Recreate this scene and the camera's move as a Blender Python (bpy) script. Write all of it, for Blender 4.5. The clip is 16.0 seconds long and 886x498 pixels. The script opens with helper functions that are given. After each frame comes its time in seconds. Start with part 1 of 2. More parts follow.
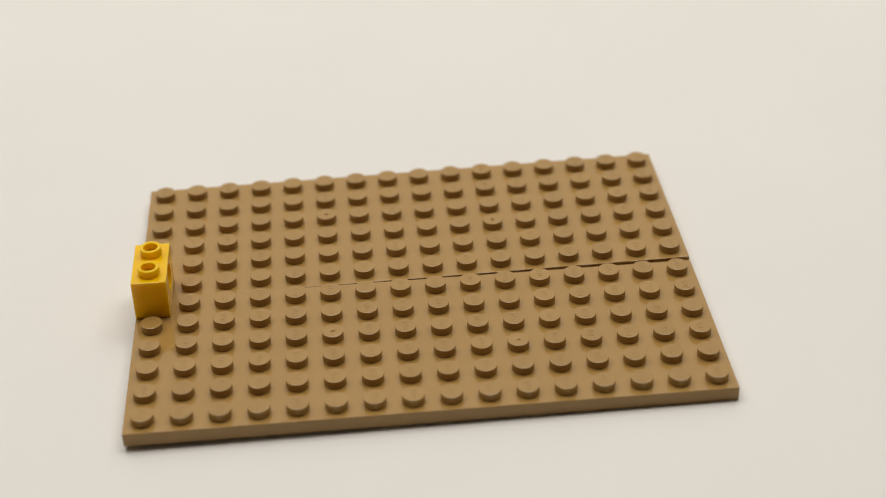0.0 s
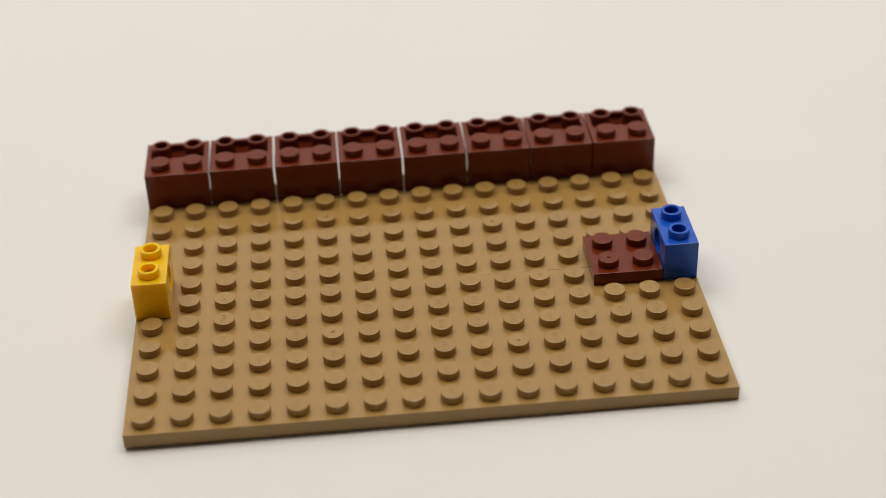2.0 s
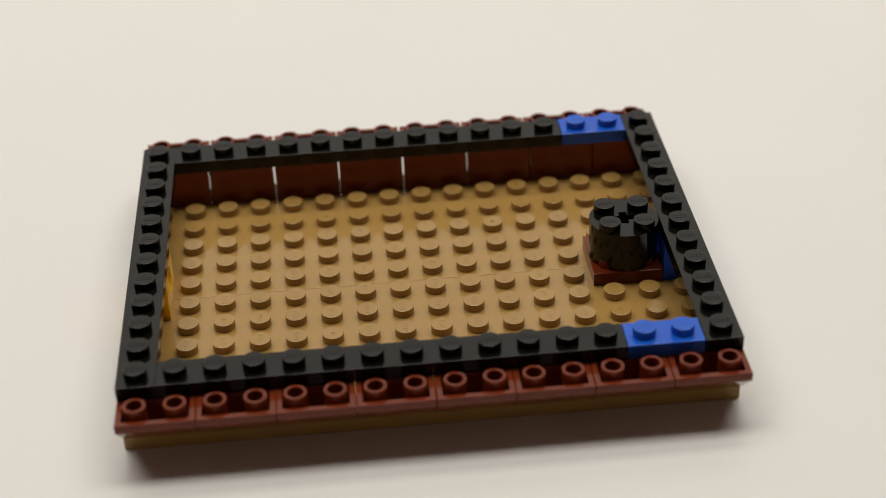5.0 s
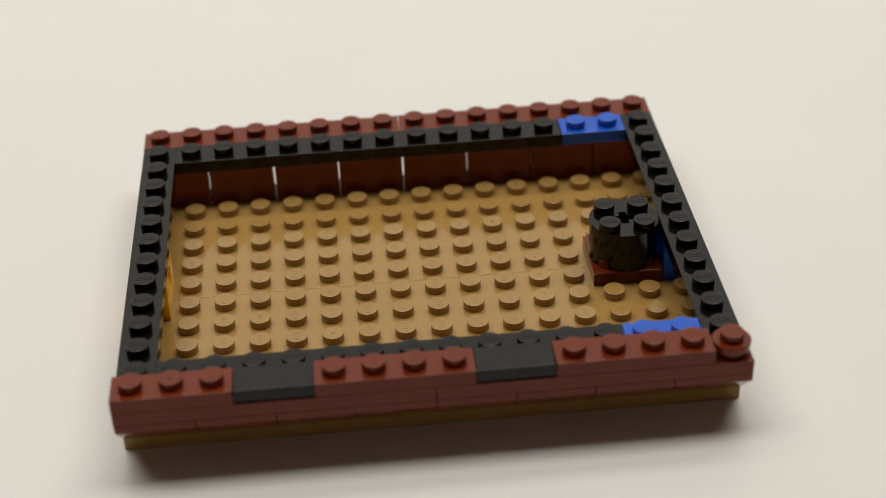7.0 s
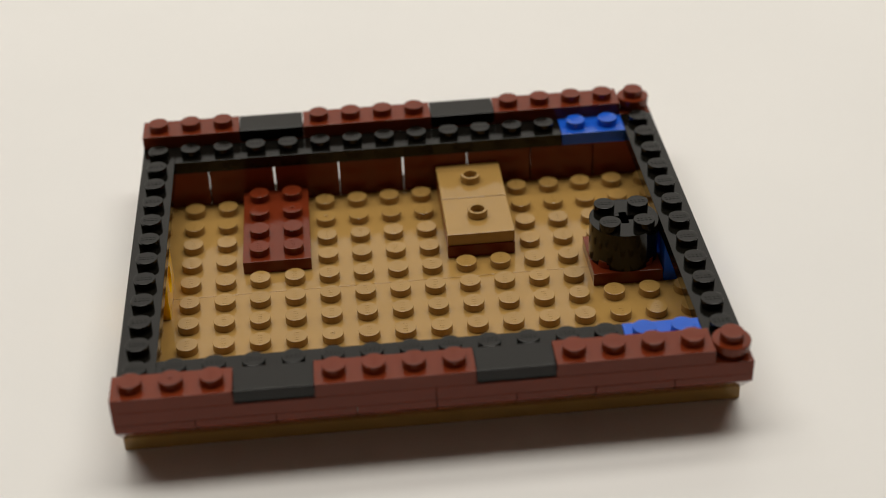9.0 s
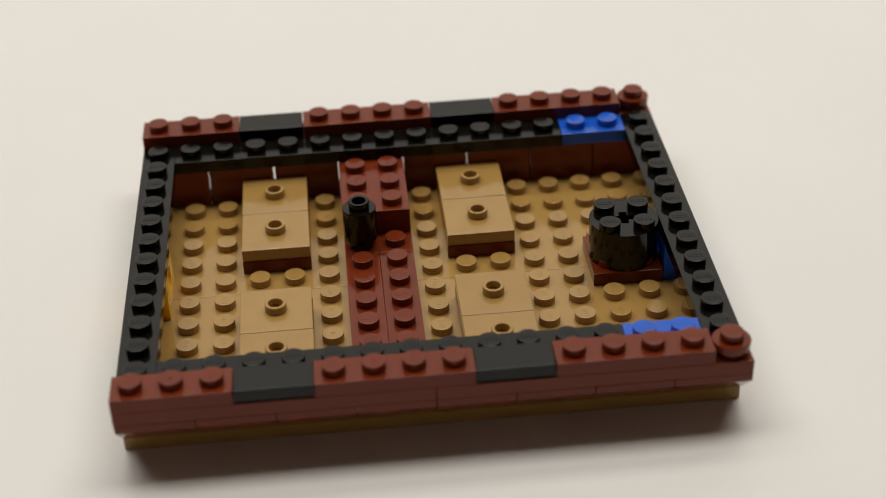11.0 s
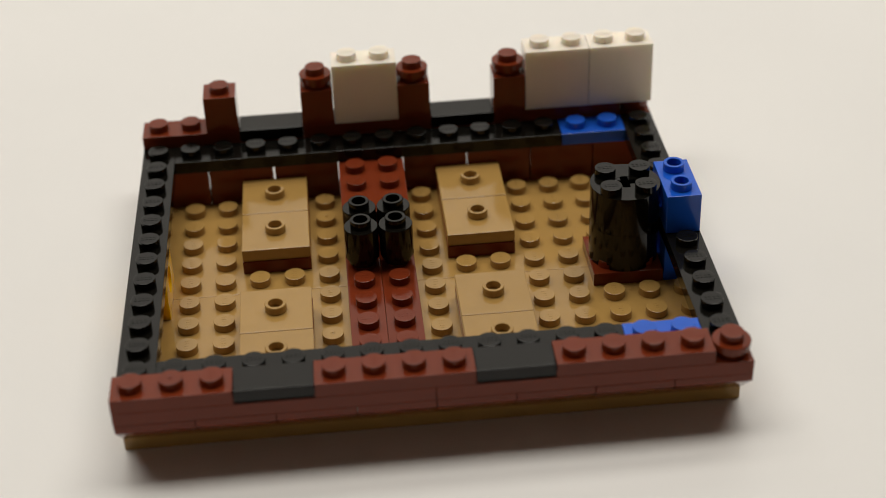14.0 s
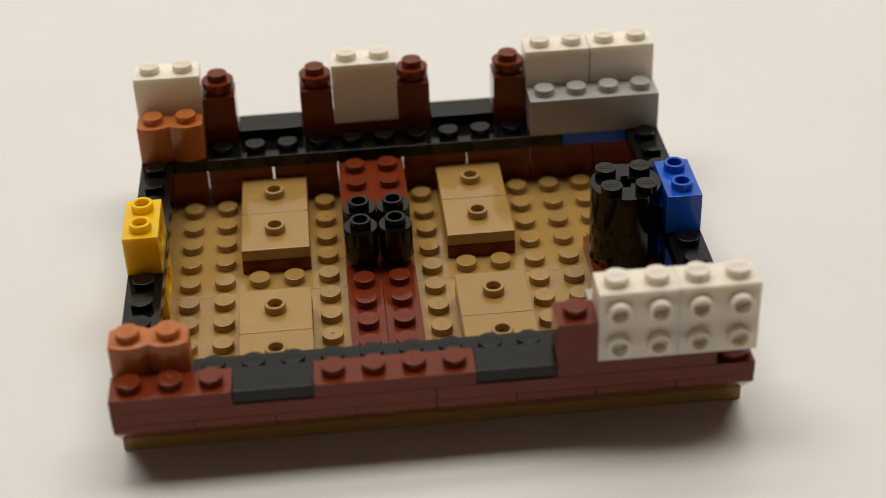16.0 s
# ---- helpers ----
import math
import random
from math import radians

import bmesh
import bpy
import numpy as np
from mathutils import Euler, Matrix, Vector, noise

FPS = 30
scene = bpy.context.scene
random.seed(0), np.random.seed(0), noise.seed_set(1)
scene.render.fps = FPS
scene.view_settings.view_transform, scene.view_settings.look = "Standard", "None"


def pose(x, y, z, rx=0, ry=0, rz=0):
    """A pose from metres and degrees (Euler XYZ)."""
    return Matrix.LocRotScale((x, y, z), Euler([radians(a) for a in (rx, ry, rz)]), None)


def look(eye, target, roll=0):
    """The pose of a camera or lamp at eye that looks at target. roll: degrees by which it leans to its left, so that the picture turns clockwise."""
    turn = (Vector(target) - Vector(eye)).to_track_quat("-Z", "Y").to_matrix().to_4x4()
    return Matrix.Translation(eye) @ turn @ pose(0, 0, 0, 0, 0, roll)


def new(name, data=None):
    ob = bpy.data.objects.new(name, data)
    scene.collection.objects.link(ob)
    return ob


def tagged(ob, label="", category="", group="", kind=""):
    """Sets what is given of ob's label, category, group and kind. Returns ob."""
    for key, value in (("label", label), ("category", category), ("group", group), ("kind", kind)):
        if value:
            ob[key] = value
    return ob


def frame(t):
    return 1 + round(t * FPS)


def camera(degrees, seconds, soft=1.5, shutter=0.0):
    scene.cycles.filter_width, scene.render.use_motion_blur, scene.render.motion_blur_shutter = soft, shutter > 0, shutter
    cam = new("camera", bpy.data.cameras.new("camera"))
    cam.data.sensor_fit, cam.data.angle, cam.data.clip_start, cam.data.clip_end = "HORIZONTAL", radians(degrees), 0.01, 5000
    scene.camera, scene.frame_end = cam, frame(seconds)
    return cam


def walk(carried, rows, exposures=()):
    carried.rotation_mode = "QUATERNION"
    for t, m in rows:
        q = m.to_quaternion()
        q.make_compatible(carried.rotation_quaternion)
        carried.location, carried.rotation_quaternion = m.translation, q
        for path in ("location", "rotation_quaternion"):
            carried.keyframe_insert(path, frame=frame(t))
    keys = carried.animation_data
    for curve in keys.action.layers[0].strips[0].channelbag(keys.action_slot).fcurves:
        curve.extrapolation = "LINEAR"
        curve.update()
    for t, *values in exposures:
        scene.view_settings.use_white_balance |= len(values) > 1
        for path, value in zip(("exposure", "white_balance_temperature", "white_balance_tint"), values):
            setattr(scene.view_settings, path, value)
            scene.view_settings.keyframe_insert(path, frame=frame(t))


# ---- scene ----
cam = camera(31.0, 16.0, soft=1.0)
cam.data.dof.use_dof = True
cam.data.dof.focus_distance = 0.358
cam.data.dof.aperture_fstop = 10.5
EYE = pose(0.04865, -0.25518, 0.21405, 56.275, 1.866, -5.339)
CLOSER = EYE @ pose(0, 0, -0.0008)
walk(cam, [(0.0, EYE), (15.9, EYE), (16.0, CLOSER)], [(0.0, 0.0), (16.0, 0.0)])

# ---- world and light: two long ceiling tubes over and behind the table, in a plain dim room ----
world = bpy.data.worlds.new("room_air")
scene.world = world
world.use_nodes = True
world.node_tree.nodes["Background"].inputs[0].default_value = (0.5, 0.47, 0.43, 1)
world.node_tree.nodes["Background"].inputs[1].default_value = 0.004


def tube_lamp(y, tilt_to, energy, wide):
    """A long ceiling tube that runs across the table."""
    data = bpy.data.lights.new("ceiling_tube_lamp", "AREA")
    data.shape = "RECTANGLE"
    data.size, data.size_y = 2.4, wide
    data.energy = energy
    data.color = (1.0, 0.962, 0.885)
    new("ceiling_tube_lamp", data).matrix_world = look((0.06, y, 1.55), (0.06, tilt_to, 0.0))


tube_lamp(0.38, 0.34, 20.2, 0.44)
tube_lamp(0.94, 0.84, 9.9, 0.32)


# ---- materials ----
def plastic(name, colour, rough=0.28, grain=0.05, milky=0.0, shine=0.36):
    """Moulded toy plastic: fine orange-peel relief, smudged gloss, slight tone drift from piece to piece."""
    m = bpy.data.materials.new(name)
    m.use_nodes = True
    nt = m.node_tree
    n, l = nt.nodes, nt.links
    b = n["Principled BSDF"]
    co = n.new("ShaderNodeTexCoord")
    smudge = n.new("ShaderNodeTexNoise")
    smudge.inputs["Scale"].default_value = 160
    smudge.inputs["Detail"].default_value = 5
    smudge.inputs["Roughness"].default_value = 0.62
    l.new(co.outputs["Object"], smudge.inputs["Vector"])
    gloss = n.new("ShaderNodeMapRange")
    gloss.inputs["From Min"].default_value, gloss.inputs["From Max"].default_value = 0.3, 0.72
    gloss.inputs["To Min"].default_value, gloss.inputs["To Max"].default_value = rough * 0.75, rough * 1.5
    l.new(smudge.outputs["Fac"], gloss.inputs["Value"])
    l.new(gloss.outputs["Result"], b.inputs["Roughness"])
    info = n.new("ShaderNodeObjectInfo")
    drift = n.new("ShaderNodeMapRange")
    drift.inputs["To Min"].default_value, drift.inputs["To Max"].default_value = 0.95, 1.05
    l.new(info.outputs["Random"], drift.inputs["Value"])
    tone = n.new("ShaderNodeMapRange")
    tone.inputs["From Min"].default_value, tone.inputs["From Max"].default_value = 0.25, 0.75
    tone.inputs["To Min"].default_value, tone.inputs["To Max"].default_value = 1 - grain, 1 + grain
    l.new(smudge.outputs["Fac"], tone.inputs["Value"])
    both = n.new("ShaderNodeMath")
    both.operation = "MULTIPLY"
    l.new(drift.outputs["Result"], both.inputs[0])
    l.new(tone.outputs["Result"], both.inputs[1])
    hsv = n.new("ShaderNodeHueSaturation")
    hsv.inputs["Color"].default_value = (*colour, 1)
    l.new(both.outputs[0], hsv.inputs["Value"])
    l.new(hsv.outputs["Color"], b.inputs["Base Color"])
    fine = n.new("ShaderNodeTexNoise")
    fine.inputs["Scale"].default_value = 1400
    fine.inputs["Detail"].default_value = 3
    l.new(co.outputs["Object"], fine.inputs["Vector"])
    bump = n.new("ShaderNodeBump")
    bump.inputs["Strength"].default_value = 0.06
    bump.inputs["Distance"].default_value = 0.0002
    l.new(fine.outputs["Fac"], bump.inputs["Height"])
    l.new(bump.outputs["Normal"], b.inputs["Normal"])
    b.inputs["IOR"].default_value = 1.5
    b.inputs["Specular IOR Level"].default_value = shine
    if milky:
        b.inputs["Subsurface Weight"].default_value = milky
        b.inputs["Subsurface Radius"].default_value = (1.0, 0.78, 0.55)
        b.inputs["Subsurface Scale"].default_value = 0.003
    return m


def sheet(name, colour, rough, scale, spread):
    """Matt painted or paper surface with soft blotches and fine tooth."""
    m = bpy.data.materials.new(name)
    m.use_nodes = True
    nt = m.node_tree
    n, l = nt.nodes, nt.links
    b = n["Principled BSDF"]
    co = n.new("ShaderNodeTexCoord")
    blot = n.new("ShaderNodeTexNoise")
    blot.inputs["Scale"].default_value = scale
    blot.inputs["Detail"].default_value = 6
    l.new(co.outputs["Object"], blot.inputs["Vector"])
    val = n.new("ShaderNodeMapRange")
    val.inputs["From Min"].default_value, val.inputs["From Max"].default_value = 0.3, 0.7
    val.inputs["To Min"].default_value, val.inputs["To Max"].default_value = 1 - spread, 1 + spread
    l.new(blot.outputs["Fac"], val.inputs["Value"])
    hsv = n.new("ShaderNodeHueSaturation")
    hsv.inputs["Color"].default_value = (*colour, 1)
    l.new(val.outputs["Result"], hsv.inputs["Value"])
    l.new(hsv.outputs["Color"], b.inputs["Base Color"])
    fine = n.new("ShaderNodeTexNoise")
    fine.inputs["Scale"].default_value = scale * 90
    l.new(co.outputs["Object"], fine.inputs["Vector"])
    bump = n.new("ShaderNodeBump")
    bump.inputs["Strength"].default_value = 0.05
    bump.inputs["Distance"].default_value = 0.0003
    l.new(fine.outputs["Fac"], bump.inputs["Height"])
    l.new(bump.outputs["Normal"], b.inputs["Normal"])
    b.inputs["Roughness"].default_value = rough
    return m


TAN = plastic("dark_tan_plastic", (0.385, 0.228, 0.068), 0.08, shine=0.5)
BROWN = plastic("reddish_brown_plastic", (0.164, 0.0270, 0.0085), 0.09, shine=0.27)
BLACK = plastic("black_plastic", (0.0054, 0.0049, 0.0038), 0.11, shine=0.28)
BLUE = plastic("blue_plastic", (0.012, 0.102, 0.58), 0.10, shine=0.36)
YELLOW = plastic("yellow_plastic", (0.98, 0.55, 0.002), 0.16, 0.03, 0.6)
WHITE = plastic("white_plastic", (0.93, 0.83, 0.71), 0.18, 0.02, 0.45)
GREY = plastic("light_grey_plastic", (0.42, 0.41, 0.38), 0.18)
ORANGE = plastic("dark_orange_plastic", (0.50, 0.15, 0.035), 0.15, 0.04, 0.25)
PAPER = sheet("white_paper", (0.80, 0.785, 0.765), 0.34, 14, 0.012)
# unseen tabletop, made dark so that little light bounces onto front faces
TABLE = sheet("low_bounce_table_varnish", (0.13, 0.085, 0.055), 0.45, 6, 0.2)
# tone of the unseen walls, set to bounce warm fill into the front shadow
WALL = sheet("fill_bounce_wall_paint", (0.33, 0.29, 0.245), 0.8, 2, 0.05)


# ---- building helpers, in millimetres ----
def finish(bm, name, sharp=17):
    bmesh.ops.scale(bm, vec=(0.001, 0.001, 0.001), verts=bm.verts)
    bmesh.ops.recalc_face_normals(bm, faces=bm.faces)
    for f in bm.faces:
        f.smooth = True
    me = bpy.data.meshes.new(name)
    bm.to_mesh(me)
    bm.free()
    me.set_sharp_from_angle(angle=radians(sharp))
    return me


def part(name, me, material, parent, at=None, label=""):
    """Links one mesh as a part under a thing or a part."""
    if not me.materials:
        me.materials.append(material)
    ob = new(name, me)
    ob.parent = parent
    if at is not None:
        ob.matrix_basis = at
    return tagged(ob, label)


def box(bm, x0, y0, z0, x1, y1, z1, bevel=0.0):
    made = bmesh.ops.create_cube(bm, size=1.0)["verts"]
    for v in made:
        v.co = Vector(((x0 + x1) / 2 + v.co.x * (x1 - x0), (y0 + y1) / 2 + v.co.y * (y1 - y0), (z0 + z1) / 2 + v.co.z * (z1 - z0)))
    if bevel:
        edges = list({e for v in made for e in v.link_edges})
        bmesh.ops.bevel(bm, geom=edges, offset=bevel, segments=2, profile=0.5, affect="EDGES")


def lathe(bm, profile, cx=0.0, cy=0.0, segs=28):
    """Turns a profile of (radius, height) round an upright axis; a radius of 0 closes it."""
    rings = []
    for r, z in profile:
        if r == 0:
            rings.append([bm.verts.new((cx, cy, z))])
        else:
            rings.append([bm.verts.new((cx + r * math.cos(2 * math.pi * i / segs), cy + r * math.sin(2 * math.pi * i / segs), z)) for i in range(segs)])
    for a, b in zip(rings, rings[1:]):
        for i in range(segs):
            j = (i + 1) % segs
            if len(a) == 1:
                bm.faces.new((a[0], b[i], b[j]))
            elif len(b) == 1:
                bm.faces.new((a[i], a[j], b[0]))
            else:
                bm.faces.new((a[i], a[j], b[j], b[i]))


made_meshes = {}


def shared(key, build):
    if key not in made_meshes:
        made_meshes[key] = build()
    return made_meshes[key]


def stud_mesh(colour, nub=False):
    """A solid stud with a low raised row of plain bars on top, or with the small nub left by the mould."""
    tall = {"black_plastic": 0.07, "white_plastic": 0.015}.get(colour, 0.035)

    def build():
        bm = bmesh.new()
        lathe(bm, [(2.42, -0.05), (2.40, 1.70), (2.37, 1.77), (2.29, 1.8), (2.22, 1.8), (0, 1.8)], segs=26)
        if nub:
            lathe(bm, [(0.62, 1.78), (0.60, 1.88), (0.50, 1.90), (0.34, 1.84), (0.22, 1.98), (0, 2.02)], segs=12)
        for k in range(0 if nub else 4):
            x = -1.32 + 0.88 * k
            box(bm, x - 0.30, -0.52, 1.78, x - 0.08, 0.52, 1.8 + tall)
            box(bm, x - 0.08, 0.30, 1.78, x + 0.30, 0.52, 1.8 + tall)
            box(bm, x - 0.08, -0.52, 1.78, x + 0.30, -0.30, 1.8 + tall)
        return finish(bm, "stud")
    return shared(("stud", colour, nub), build)


def hollow_stud_mesh(colour, low=-0.05, deep=0.0):
    def build():
        bm = bmesh.new()
        lathe(bm, [(2.42, low), (2.40, 1.65), (2.30, 1.8), (1.70, 1.8), (1.60, 1.7), (1.58, deep), (0, deep)], segs=28)
        return finish(bm, "hollow_stud")
    return shared(("hollow", colour, low, deep), build)


def block_mesh(colour, lx, ly, h):
    def build():
        bm = bmesh.new()
        box(bm, 0.04, 0.04, 0, lx - 0.04, ly - 0.04, h, 0.10)
        return finish(bm, "body")
    return shared(("block", colour, lx, ly, h), build)


def root(name, label, category, group=""):
    ob = new(name)
    ob.empty_display_size = 0.004
    return tagged(ob, label, category, group)


def mm(x, y, z, rx=0, ry=0, rz=0):
    return pose(x / 1000, y / 1000, z / 1000, rx, ry, rz)


def studs(thing, material, nx, ny, h, turn=0, nubs=()):
    for j in range(ny):
        for i in range(nx):
            part("stud", stud_mesh(material.name, (i, j) in nubs), material, thing, mm(8 * i + 4, 8 * j + 4, h, 0, 0, turn))


# ---- kinds of pieces ----
def plate(name, material, nx, ny, label, group="", h=3.2, turn=0, category="toy plate", nubs=()):
    thing = root(name, label, category, group)
    part("body", block_mesh(material.name, 8 * nx, 8 * ny, h), material, thing)
    studs(thing, material, nx, ny, h, turn, nubs)
    return thing


def tile(material, label, group=""):
    def build():
        bm = bmesh.new()
        box(bm, 0.1, 0.1, 0.45, 15.9, 7.9, 3.2, 0.16)
        box(bm, 0.4, 0.4, 0.0, 15.6, 7.6, 0.5)
        return finish(bm, "body")
    thing = root("tile", label, "toy tile", group)
    part("body", shared(("tile", material.name), build), material, thing)
    return thing


def jumper(label, group=""):
    def build():
        bm = bmesh.new()
        box(bm, 0.1, 0.1, 0.4, 15.9, 15.9, 3.2, 0.16)
        box(bm, 0.35, 0.35, 0.0, 15.65, 15.65, 0.45)
        return finish(bm, "body")
    thing = root("jumper_plate", label, "toy plate", group)
    part("body", shared("jumper", build), TAN, thing)
    part("hollow_stud", hollow_stud_mesh("jumper"), TAN, thing, mm(8, 8, 3.2))
    return thing


def inverted_slope(label, group="", gap=0.18):
    """A block that widens upward on one side, with an open pit and two tube studs over the overhang."""
    def build():
        bm = bmesh.new()
        x0, x1 = gap, 16 - gap
        outline = [(7.9, 0), (7.9, 9.6), (-7.9, 9.6), (-7.9, 7.7), (-0.2, 0)]
        a = [bm.verts.new((x0, y, z)) for y, z in outline]
        b = [bm.verts.new((x1, y, z)) for y, z in outline]
        bm.faces.new(a)
        bm.faces.new(b)
        for i in (0, 2, 3, 4):
            j = (i + 1) % 5
            bm.faces.new((a[i], a[j], b[j], b[i]))
        rim = [bm.verts.new((x, y, 9.6)) for x, y in ((x0 + 1.2, -6.7), (x1 - 1.2, -6.7), (x1 - 1.2, -0.3), (x0 + 1.2, -0.3))]
        low = [bm.verts.new((x, y, z)) for x, y, z in ((x0 + 1.2, -6.7, 8.0), (x1 - 1.2, -6.7, 8.0), (x1 - 1.2, -0.3, 2.2), (x0 + 1.2, -0.3, 2.2))]
        corner = [a[2], b[2], b[1], a[1]]
        for i in range(4):
            j = (i + 1) % 4
            bm.faces.new((corner[i], corner[j], rim[j], rim[i]))
            bm.faces.new((rim[i], rim[j], low[j], low[i]))
        bm.faces.new(low)
        bmesh.ops.recalc_face_normals(bm, faces=bm.faces)
        inner = set(rim) | set(low)
        edges = [e for e in bm.edges if not (set(e.verts) & inner)]
        bmesh.ops.bevel(bm, geom=edges, offset=0.16, segments=2, profile=0.5, affect="EDGES")
        return finish(bm, "body")
    thing = root("inverted_slope_brick", label, "toy brick", group)
    part("body", shared(("slope", gap), build), BROWN, thing)
    for x in (4, 12):
        part("stud", stud_mesh(BROWN.name), BROWN, thing, mm(x, 4, 9.6))
        part("tube_stud", hollow_stud_mesh("slope", -2.5, -2.3), BROWN, thing, mm(x, -3.9, 9.6))
    return thing


def holed_brick(material, label, group=""):
    """One by two brick with a round cross hole and open studs."""
    def build():
        bm = bmesh.new()
        cy, cz, y0, y1, z0, z1 = 8.0, 5.7, 0.1, 15.9, 0.0, 9.6
        angles = sorted([2 * math.pi * i / 28 for i in range(28)] + [math.atan2(z - cz, y - cy) % (2 * math.pi) for y in (y0, y1) for z in (z0, z1)])
        def hit(t):
            c, s = math.cos(t), math.sin(t)
            k = min(((y1 if c > 0 else y0) - cy) / c if abs(c) > 1e-9 else 1e9, ((z1 if s > 0 else z0) - cz) / s if abs(s) > 1e-9 else 1e9)
            return cy + k * c, cz + k * s
        def ring(x, r=None):
            return [bm.verts.new((x, *(hit(t) if r is None else (cy + r * math.cos(t), cz + r * math.sin(t))))) for t in angles]
        rings = [ring(0.1), ring(0.1, 3.1), ring(1.0, 3.1), ring(1.0, 2.45), ring(7.0, 2.45), ring(7.0, 3.1), ring(7.9, 3.1), ring(7.9)]
        n = len(angles)
        for p, q in zip(rings, rings[1:] + rings[:1]):
            for i in range(n):
                j = (i + 1) % n
                bm.faces.new((p[i], p[j], q[j], q[i]))
        bmesh.ops.recalc_face_normals(bm, faces=bm.faces)
        outer = set(rings[0]) | set(rings[-1])
        edges = [e for e in bm.edges if e.verts[0] in outer and e.verts[1] in outer and e.calc_face_angle(0) > 0.5]
        bmesh.ops.bevel(bm, geom=edges, offset=0.15, segments=2, profile=0.5, affect="EDGES")
        return finish(bm, "body")
    thing = root("holed_brick", label, "toy brick", group)
    part("body", shared(("holed", material.name), build), material, thing)
    for y in (4, 12):
        part("hollow_stud", hollow_stud_mesh(material.name), material, thing, mm(4, y, 9.6))
    return thing


def big_round_brick(label, group=""):
    def build():
        bm = bmesh.new()
        lathe(bm, [(5.9, 0.0), (7.90, 0.0), (7.90, 1.15), (7.90, 1.2), (7.92, 9.52), (7.85, 9.6), (2.45, 9.6), (2.45, 1.0), (0, 1.0)], 8, 8, 56)
        for v in bm.verts:  # four small notches round the foot
            x, y = v.co.x - 8, v.co.y - 8
            if v.co.z < 1.17 and math.hypot(x, y) > 7 and abs(abs(x) - abs(y)) < 1.7:
                v.co.x, v.co.y = 8 + 0.9 * x, 8 + 0.9 * y
        for sx in (-1, 1):
            for sy in (-1, 1):
                xs, ys = sorted((8 + sx * 0.9, 8 + sx * 2.6)), sorted((8 + sy * 0.9, 8 + sy * 2.6))
                box(bm, xs[0], ys[0], 1.5, xs[1], ys[1], 9.55)
        return finish(bm, "body")
    thing = root("large_round_brick", label, "toy brick", group)
    part("body", shared("big_round", build), BLACK, thing)
    for x in (4.1, 11.9):
        for y in (4.1, 11.9):
            part("stud", stud_mesh(BLACK.name), BLACK, thing, mm(x, y, 9.6, 0, 0, 180))
    return thing


def small_round_brick(label, group=""):
    def build():
        bm = bmesh.new()
        lathe(bm, [(0, 0.0), (3.2, 0.0), (3.22, 1.5), (3.88, 1.55), (3.90, 9.45), (3.80, 9.6), (0, 9.6)], 4, 4, 36)
        return finish(bm, "body")
    thing = root("round_brick", label, "toy brick", group)
    part("body", shared("small_round", build), BLACK, thing)
    part("hollow_stud", hollow_stud_mesh("small_round", -0.05, 0.0), BLACK, thing, mm(4, 4, 9.6))
    return thing


def round_plate(label, group=""):
    def build():
        bm = bmesh.new()
        lathe(bm, [(0, 0.0), (3.1, 0.0), (3.12, 1.5), (3.92, 1.55), (3.95, 3.05), (3.8, 3.2), (0, 3.2)], 4, 4, 36)
        return finish(bm, "body")
    thing = root("round_plate", label, "toy plate", group)
    part("body", shared("round_plate", build), BROWN, thing)
    part("stud", stud_mesh(BROWN.name), BROWN, thing, mm(4, 4, 3.2))
    return thing


def log_brick(label, group=""):
    """One by two brick whose long sides swell like two upright logs."""
    def build():
        bm = bmesh.new()
        front = []
        for k in range(2):
            for i in range(11):
                u = -1 + 0.2 * i
                front.append((8 * k + 4 + 3.95 * u * (0.98 if k == 0 and i == 0 or k == 1 and i == 10 else 1), 0.1 + 1.25 * abs(u) ** 2.2))
        back = [(x, 8 - y) for x, y in reversed(front)]
        ring = front + back
        low = [bm.verts.new((x, y, 0)) for x, y in ring]
        high = [bm.verts.new((x, y, 9.6)) for x, y in ring]
        bm.faces.new(low)
        top = bm.faces.new(high)
        for i in range(len(ring)):
            j = (i + 1) % len(ring)
            bm.faces.new((low[i], low[j], high[j], high[i]))
        bmesh.ops.recalc_face_normals(bm, faces=bm.faces)
        bmesh.ops.bevel(bm, geom=list(top.edges), offset=0.14, segments=2, profile=0.5, affect="EDGES")
        return finish(bm, "body", 24)
    thing = root("log_brick", label, "toy brick", group)
    part("body", shared("log", build), ORANGE, thing)
    studs(thing, ORANGE, 2, 1, 9.6, 90)
    return thing


def side_stud_brick(label, group=""):
    thing = root("side_stud_brick", label, "toy brick", group)
    part("body", block_mesh("white", 16, 8, 16), WHITE, thing)
    studs(thing, WHITE, 2, 1, 16)
    for x in (4, 12):
        for z in (3.8, 11.8):
            part("side_stud", hollow_stud_mesh("white"), WHITE, thing, mm(x, 0.1, z, 90, 0, 0))
    return thing


# ---- setting ----
def slab(name, x0, y0, z0, x1, y1, z1, material):
    bm = bmesh.new()
    box(bm, x0, y0, z0, x1, y1, z1)
    me = finish(bm, name)
    me.materials.append(material)
    return tagged(new(name, me), kind="structure")


# added under the paper, out of view; its bare dark front limits bounce
slab("table", -2200, -1500, -40, 2300, 1600, -0.5, TABLE)


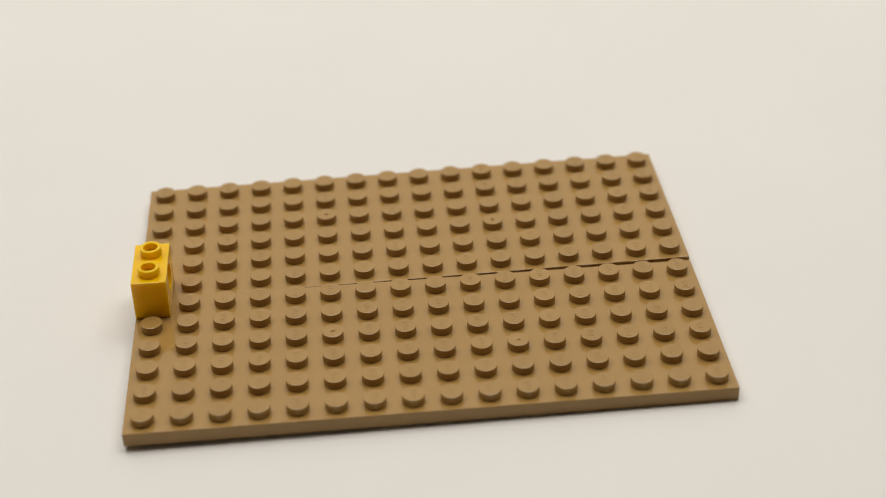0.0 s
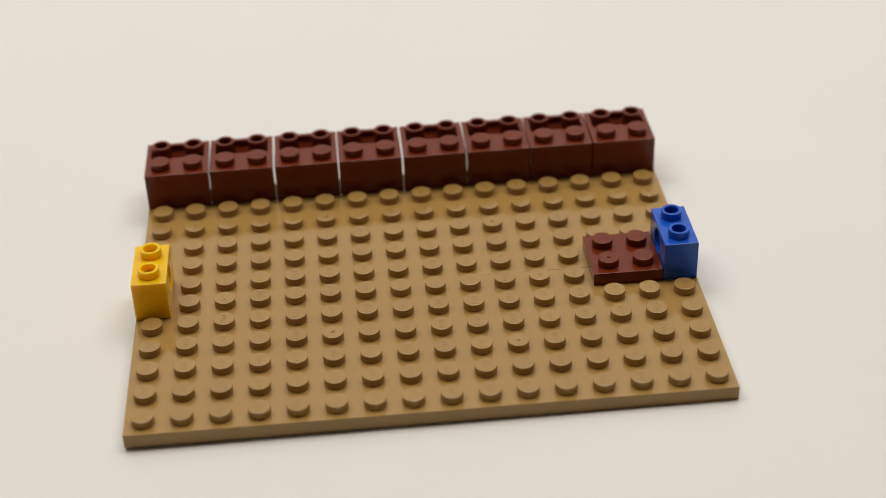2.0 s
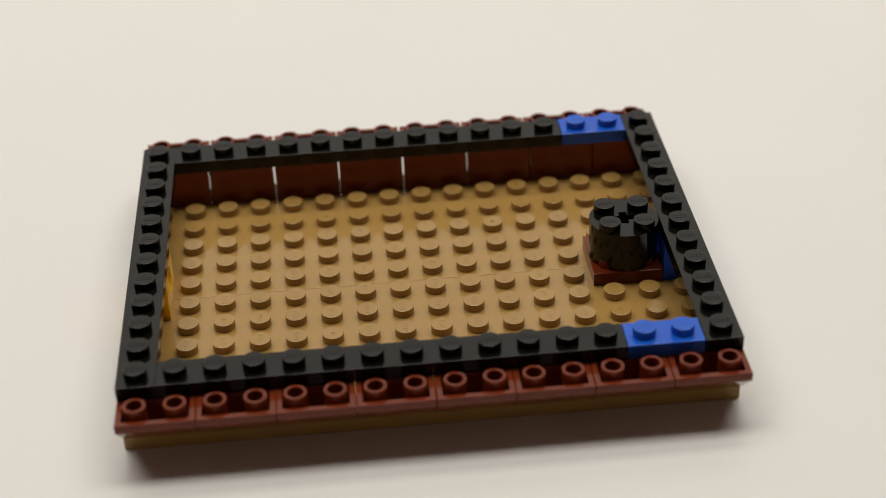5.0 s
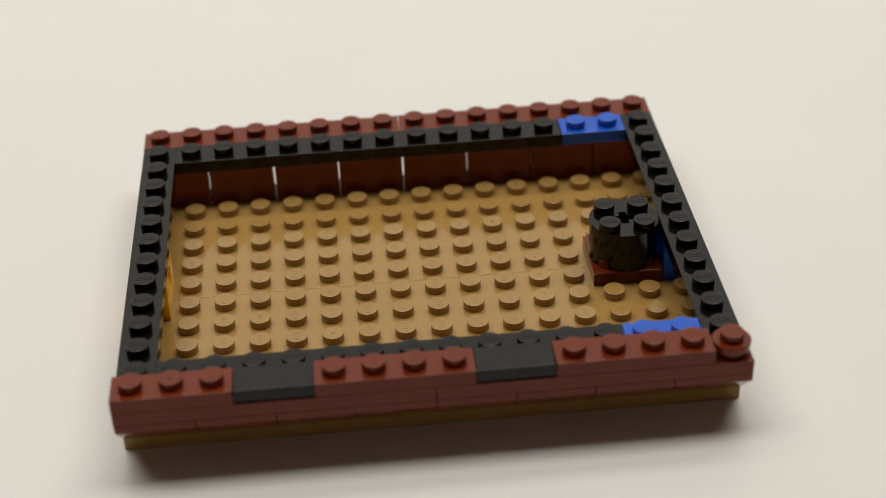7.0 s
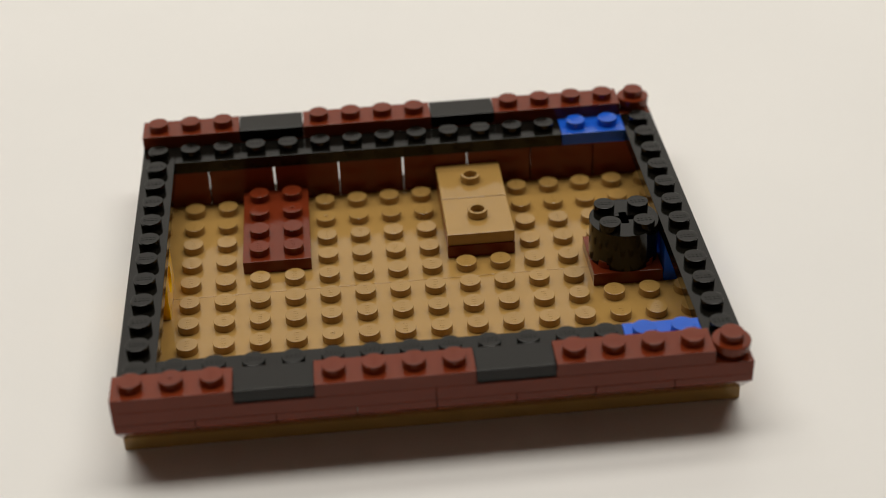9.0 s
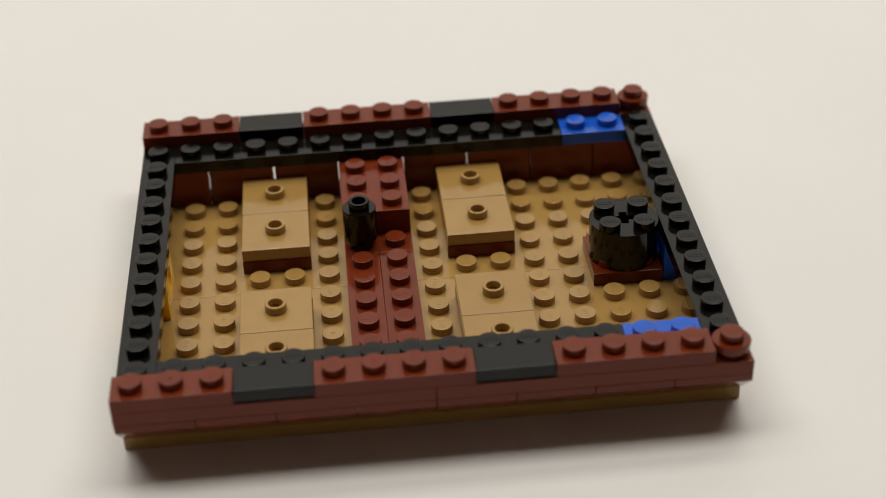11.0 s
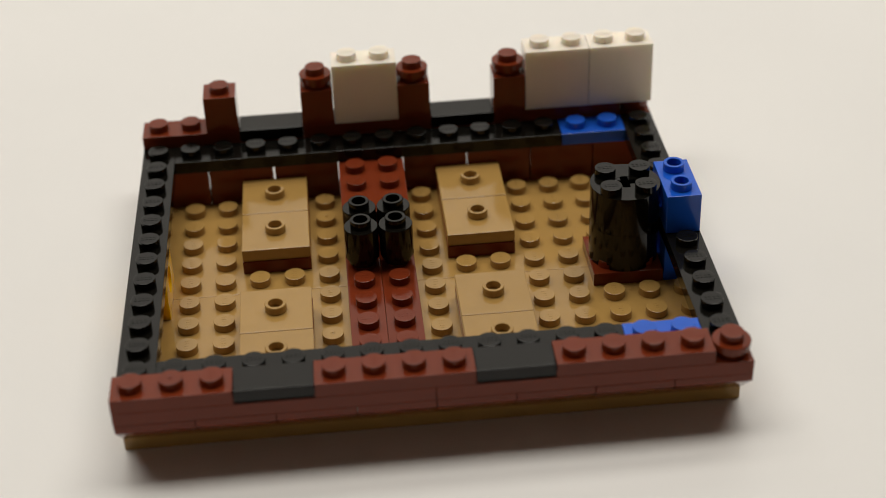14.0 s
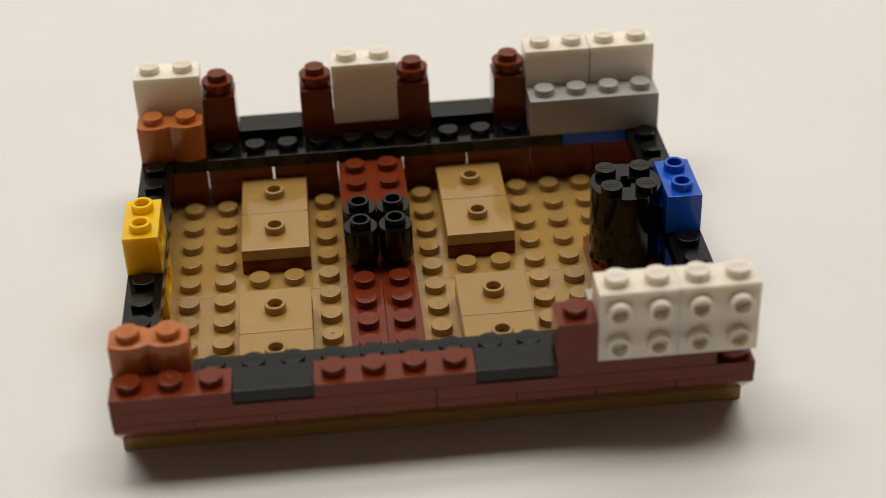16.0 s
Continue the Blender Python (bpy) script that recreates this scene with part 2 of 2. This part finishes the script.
def paper_sweep():
    """A wide sheet of white paper that lies on the table and curves up behind the model."""
    bm = bmesh.new()
    # front edge stops short, out of view, to lessen bounce onto the model
    line = [(-110, 0), (200, 0), (420, 0)]
    lean = radians(70)
    for i in range(1, 11):
        a = lean * i / 10
        line.append((420 + 260 * math.sin(a), 260 - 260 * math.cos(a)))
    y, z = line[-1]
    line.append((y + 1000 * math.cos(lean), z + 1000 * math.sin(lean)))
    rows = []
    for x in (-750, 880):
        rows.append([bm.verts.new((x, y, z)) for y, z in line])
        rows.append([bm.verts.new((x, y + (0.5 if z > 60 else 0), z - 0.5)) for y, z in line])
    front_left, back_left, front_right, back_right = rows
    for i in range(len(line) - 1):
        bm.faces.new((front_left[i], front_left[i + 1], front_right[i + 1], front_right[i]))
        bm.faces.new((back_left[i], back_left[i + 1], back_right[i + 1], back_right[i]))
        bm.faces.new((front_left[i], front_left[i + 1], back_left[i + 1], back_left[i]))
        bm.faces.new((front_right[i], front_right[i + 1], back_right[i + 1], back_right[i]))
    for i in (0, -1):
        bm.faces.new((front_left[i], front_right[i], back_right[i], back_left[i]))
    me = finish(bm, "backdrop")
    me.materials.append(PAPER)
    tagged(new("backdrop", me), kind="structure")


paper_sweep()
# unseen walls and ceiling, added to close the room and return fill light
slab("wall_north", -2200, 1600, -40, 2300, 1700, 1700, WALL)
slab("wall_south", -2200, -1600, -40, 2300, -1500, 1700, WALL)
slab("wall_west", -2300, -1600, -40, -2200, 1700, 1700, WALL)
slab("wall_east", 2300, -1600, -40, 2400, 1700, 1700, WALL)
slab("ceiling", -2300, -1600, 1700, 2400, 1700, 1780, WALL)

# ---- the model, piece by piece: thing, place, second at which it is set down, and the plate that carries it ----
pieces = []


def put(thing, x, y, z, t, near=False, rz=0, loose=0.06, deep=8):
    """Notes where a piece ends up, with the small play of real bricks."""
    j = [random.uniform(-loose, loose) for _ in range(2)]
    pieces.append((thing, mm(x + j[0], y + j[1], z, 0, 0, rz), t, near, deep))


base = "dark tan studded toy base plate lying on the white table"
near_plate = plate("base_plate", TAN, 16, 6, base, "base plates", turn=90, category="base plate", nubs=((5, 3), (10, 2)))
far_plate = plate("base_plate", TAN, 16, 6, base, "base plates", turn=90, category="base plate", nubs=((5, 3), (10, 2)))
far_plate.matrix_basis = mm(0, 48, 0)
yellow = "bright yellow brick with round side hole"
blue = "glossy blue brick with round side hole"
put(holed_brick(YELLOW, yellow + ", joining the base plates", "yellow holed bricks"), 0, 40, 3.2, 0, True, loose=0)

slope = "reddish-brown inverted slope brick overhanging the edge of the base plate"
shift = [-0.08, -0.05, 0.07, -0.03, 0.09, 0.09, -0.02, -0.12]
for k in range(8):
    put(inverted_slope(slope, "back edge slope bricks"), 16 * k + 16 + shift[k], 96, 3.2, 0.2 + 0.2 * k, False, 180, 0)
put(holed_brick(BLUE, blue + ", joining the base plates", "blue holed bricks"), 120, 40, 3.2, 1.8, loose=0)
put(plate("plate", BROWN, 2, 2, "reddish-brown two by two plate beside the blue brick", turn=0, nubs=((0, 0),)), 104, 40, 3.2, 2.0)
for k in range(8):
    put(inverted_slope(slope, "front edge slope bricks", 0.06), 112 - 16 * k, 0, 3.2, 2.2 + 0.2 * k, True, 0, 0.03)

long_black = "long black studded plate capping the wall of the model"
put(plate("long_plate", BLACK, 1, 12, long_black, "black wall plates", turn=180), 0, 0, 12.8, 3.8)
put(plate("long_plate", BLACK, 12, 1, long_black, "black wall plates", turn=180), 8, 88, 12.8, 4.0)
small_blue = "bright blue one by two plate between black wall plates"
put(plate("plate", BLUE, 2, 1, small_blue, "blue wall plates"), 104, 88, 12.8, 4.2)
put(plate("long_plate", BLACK, 1, 12, long_black, "black wall plates", turn=180), 120, 0, 12.8, 4.4)
put(plate("plate", BLUE, 2, 1, small_blue, "blue wall plates"), 104, 0, 12.8, 4.6)
put(plate("long_plate", BLACK, 12, 1, long_black, "black wall plates", turn=0), 8, 0, 12.8, 4.8)
put(big_round_brick("black round brick with four studs on a brown plate", "black stove drums"), 104, 40, 6.4, 5.0, deep=16)
rail = "reddish-brown studded plate along the outer rim of the model"
for t, x, y in ((5.2, 0, 96), (5.4, 64, 96), (5.6, 0, -8), (5.8, 64, -8)):
    put(plate("rim_plate", BROWN, 8, 1, rail, "lower rim plates"), x, y, 12.8, t)

knob = "small round reddish-brown plate on the corner of the rim"
flat = "smooth black tile set flush in the brown rim"
put(round_plate(knob, "corner round plates"), 120, -8, 16, 6.0)
put(plate("rim_plate", BROWN, 4, 1, rail, "upper rim plates"), 88, -8, 16, 6.2)
put(tile(BLACK, flat, "window sill tiles"), 72, -8, 16, 6.4)
put(plate("rim_plate", BROWN, 4, 1, rail, "upper rim plates", turn=90), 40, -8, 16, 6.6)
put(tile(BLACK, flat, "window sill tiles"), 24, -8, 16, 6.8)
put(plate("rim_plate", BROWN, 3, 1, rail, "upper rim plates", turn=90, nubs=((1, 0),)), 0, -8, 16, 7.0)
put(plate("rim_plate", BROWN, 3, 1, rail, "upper rim plates"), 0, 96, 16, 7.2)
put(tile(BLACK, flat, "window sill tiles"), 24, 96, 16, 7.4)
put(plate("rim_plate", BROWN, 4, 1, rail, "upper rim plates"), 40, 96, 16, 7.6)
put(tile(BLACK, flat, "window sill tiles"), 72, 96, 16, 7.8)
put(plate("rim_plate", BROWN, 4, 1, rail, "upper rim plates"), 88, 96, 16, 8.0)
put(round_plate(knob, "corner round plates"), 120, 96, 16, 8.2)

bed = "reddish-brown two by four plate pressed on the tan floor"
top = "tan square plate with one open centre stud, on brown plate"
for t, x, y in ((8.4, 72, 56), (9.0, 24, 56), (9.6, 72, 8), (10.2, 24, 8)):
    put(plate("bed_plate", BROWN, 2, 4, bed, "bed plates", turn=90, nubs=((1, 2),)), x, y, 3.2, t, deep=32)
    put(jumper(top, "bed tops"), x, y + 16, 6.4, t + 0.2, deep=16)
    put(jumper(top, "bed tops"), x, y, 6.4, t + 0.4, deep=16)
aisle = "reddish-brown plate forming the aisle between the tan beds"
put(plate("aisle_plate", BROWN, 2, 4, aisle, turn=90), 48, 56, 3.2, 10.8, deep=32)
put(plate("aisle_plate", BROWN, 1, 6, aisle, "narrow aisle plates"), 48, 8, 3.2, 10.9, deep=48)
put(plate("aisle_plate", BROWN, 1, 6, aisle, "narrow aisle plates"), 56, 8, 3.2, 10.9, deep=48)
for t, z in ((10.95, 6.4), (11.0, 9.6)):
    put(plate("aisle_plate", BROWN, 2, 3, "raised reddish-brown plate at the back end of the aisle", "raised aisle plates", turn=90), 48, 64, z, t, deep=24)
barrel = "small black cylinder brick with open stud standing on the aisle"
for t, x, y in ((11.0, 48, 56), (11.2, 48, 48), (11.4, 56, 48), (11.6, 56, 56)):
    put(small_round_brick(barrel, "black barrels"), x, y, 7.2, t)
put(big_round_brick("black round brick with four studs stacked on its twin", "black stove drums"), 104, 40, 16, 11.8, deep=16)
put(holed_brick(BLUE, blue + ", on black wall plate", "blue holed bricks"), 120, 40, 16, 12.0, deep=16)

panel = "tall white brick with studs on its outer face"
post = "reddish-brown one by one brick standing on the rim"
cap = "small round reddish-brown plate capping a window post"
put(side_stud_brick(panel, "white wall bricks"), 128, 104, 19.2, 12.2, rz=180)
put(side_stud_brick(panel, "white wall bricks"), 112, 104, 19.2, 12.4, rz=180)
for t, x in ((12.6, 88), (13.0, 64), (13.6, 40), (14.0, 16)):
    put(plate("post_brick", BROWN, 1, 1, post, "window posts", 9.6, category="toy brick"), x, 96, 19.2, t)
    put(round_plate(cap, "window post caps"), x, 96, 28.8, t + 0.2)
put(side_stud_brick(panel, "white wall bricks"), 64, 104, 19.2, 13.4, rz=180)
put(side_stud_brick(panel, "white wall bricks"), 16, 104, 19.2, 14.4, rz=180)
long_grey = "light grey one by four brick standing on the black wall plate"
put(plate("long_brick", GREY, 4, 1, long_grey, "grey wall bricks", 9.6, category="toy brick"), 96, 88, 16, 14.6)
log = "dull orange brick shaped like two logs on the model's corner"
put(log_brick(log, "orange log bricks"), 0, 88, 16, 14.8)
put(holed_brick(YELLOW, yellow + ", on black wall plate", "yellow holed bricks"), 0, 40, 16, 15.0, deep=16)
put(log_brick(log, "orange log bricks"), 0, 0, 16, 15.2)
put(plate("long_brick", GREY, 4, 1, long_grey, "grey wall bricks", 9.6, category="toy brick"), 96, 0, 16, 15.4)
put(side_stud_brick(panel, "white wall bricks"), 112, -8, 19.2, 15.6)
put(side_stud_brick(panel, "white wall bricks"), 96, -8, 19.2, 15.8)
put(plate("post_brick", BROWN, 1, 1, post, "window posts", 9.6, turn=0, category="toy brick"), 88, -8, 19.2, 16.0)


# ---- what moves: pieces wait on the table beside the camera until they are set down ----
def near_rest(k):
    """The near plate before it is pressed level: its joint edge a little high and open."""
    hinge = Matrix.Translation((0.128, 0.048, 0))
    return hinge @ mm(0, -0.5 * k, 0, 0, 0.4 * k, -0.26 * k) @ hinge.inverted()


def far_rest(k):
    """The far plate before the wall bricks are pressed on."""
    return mm(0.1 * k, 0.45 * k, 0.25 * k)


def motions():
    tick = 1 / FPS
    near_steps = [(0.0, 1.0), (1.8, 0.62), (3.4, 0.42), (3.8, 0.2), (4.4, 0.0)]
    far_steps = [(0.0, 1.0), (0.4, 0.75), (0.8, 0.55), (1.2, 0.4), (1.8, 0.0)]

    def ride(rest, steps, m, start):
        rows = []
        for (t, k), after in zip(steps, steps[1:] + [(16.0 + 2 * tick, 0)]):
            if after[0] - 2 * tick > start:
                rows += [(max(t - tick * (t > 0), start), rest(k) @ m), (after[0] - 2 * tick, rest(k) @ m)]
        return rows

    walk(near_plate, ride(near_rest, near_steps, Matrix(), 0.0))
    walk(far_plate, ride(far_rest, far_steps, far_plate.matrix_basis.copy(), 0.0))
    x, y = -150.0, -320.0
    for thing, m, t, near, deep in pieces:
        spread = [c.matrix_basis.translation.x for c in thing.children]
        wide = (max(spread) - min(spread)) * 1000 + 16
        if x + wide > 300:
            x, y = -150.0, y - 56
        wait = m.copy()
        wait.translation = Vector((x + (wide if m[0][0] < 0 else 0), y, -0.5)) * 0.001
        x += wide + 6
        rows = [] if t == 0 else [(0.0, wait), (t - 2 * tick, wait)]
        first = max(0.0, t - tick)
        if near:
            rows += ride(near_rest, near_steps, m, first)
        else:
            rows += ride(far_rest, far_steps, m, first)
        walk(thing, rows)


motions()
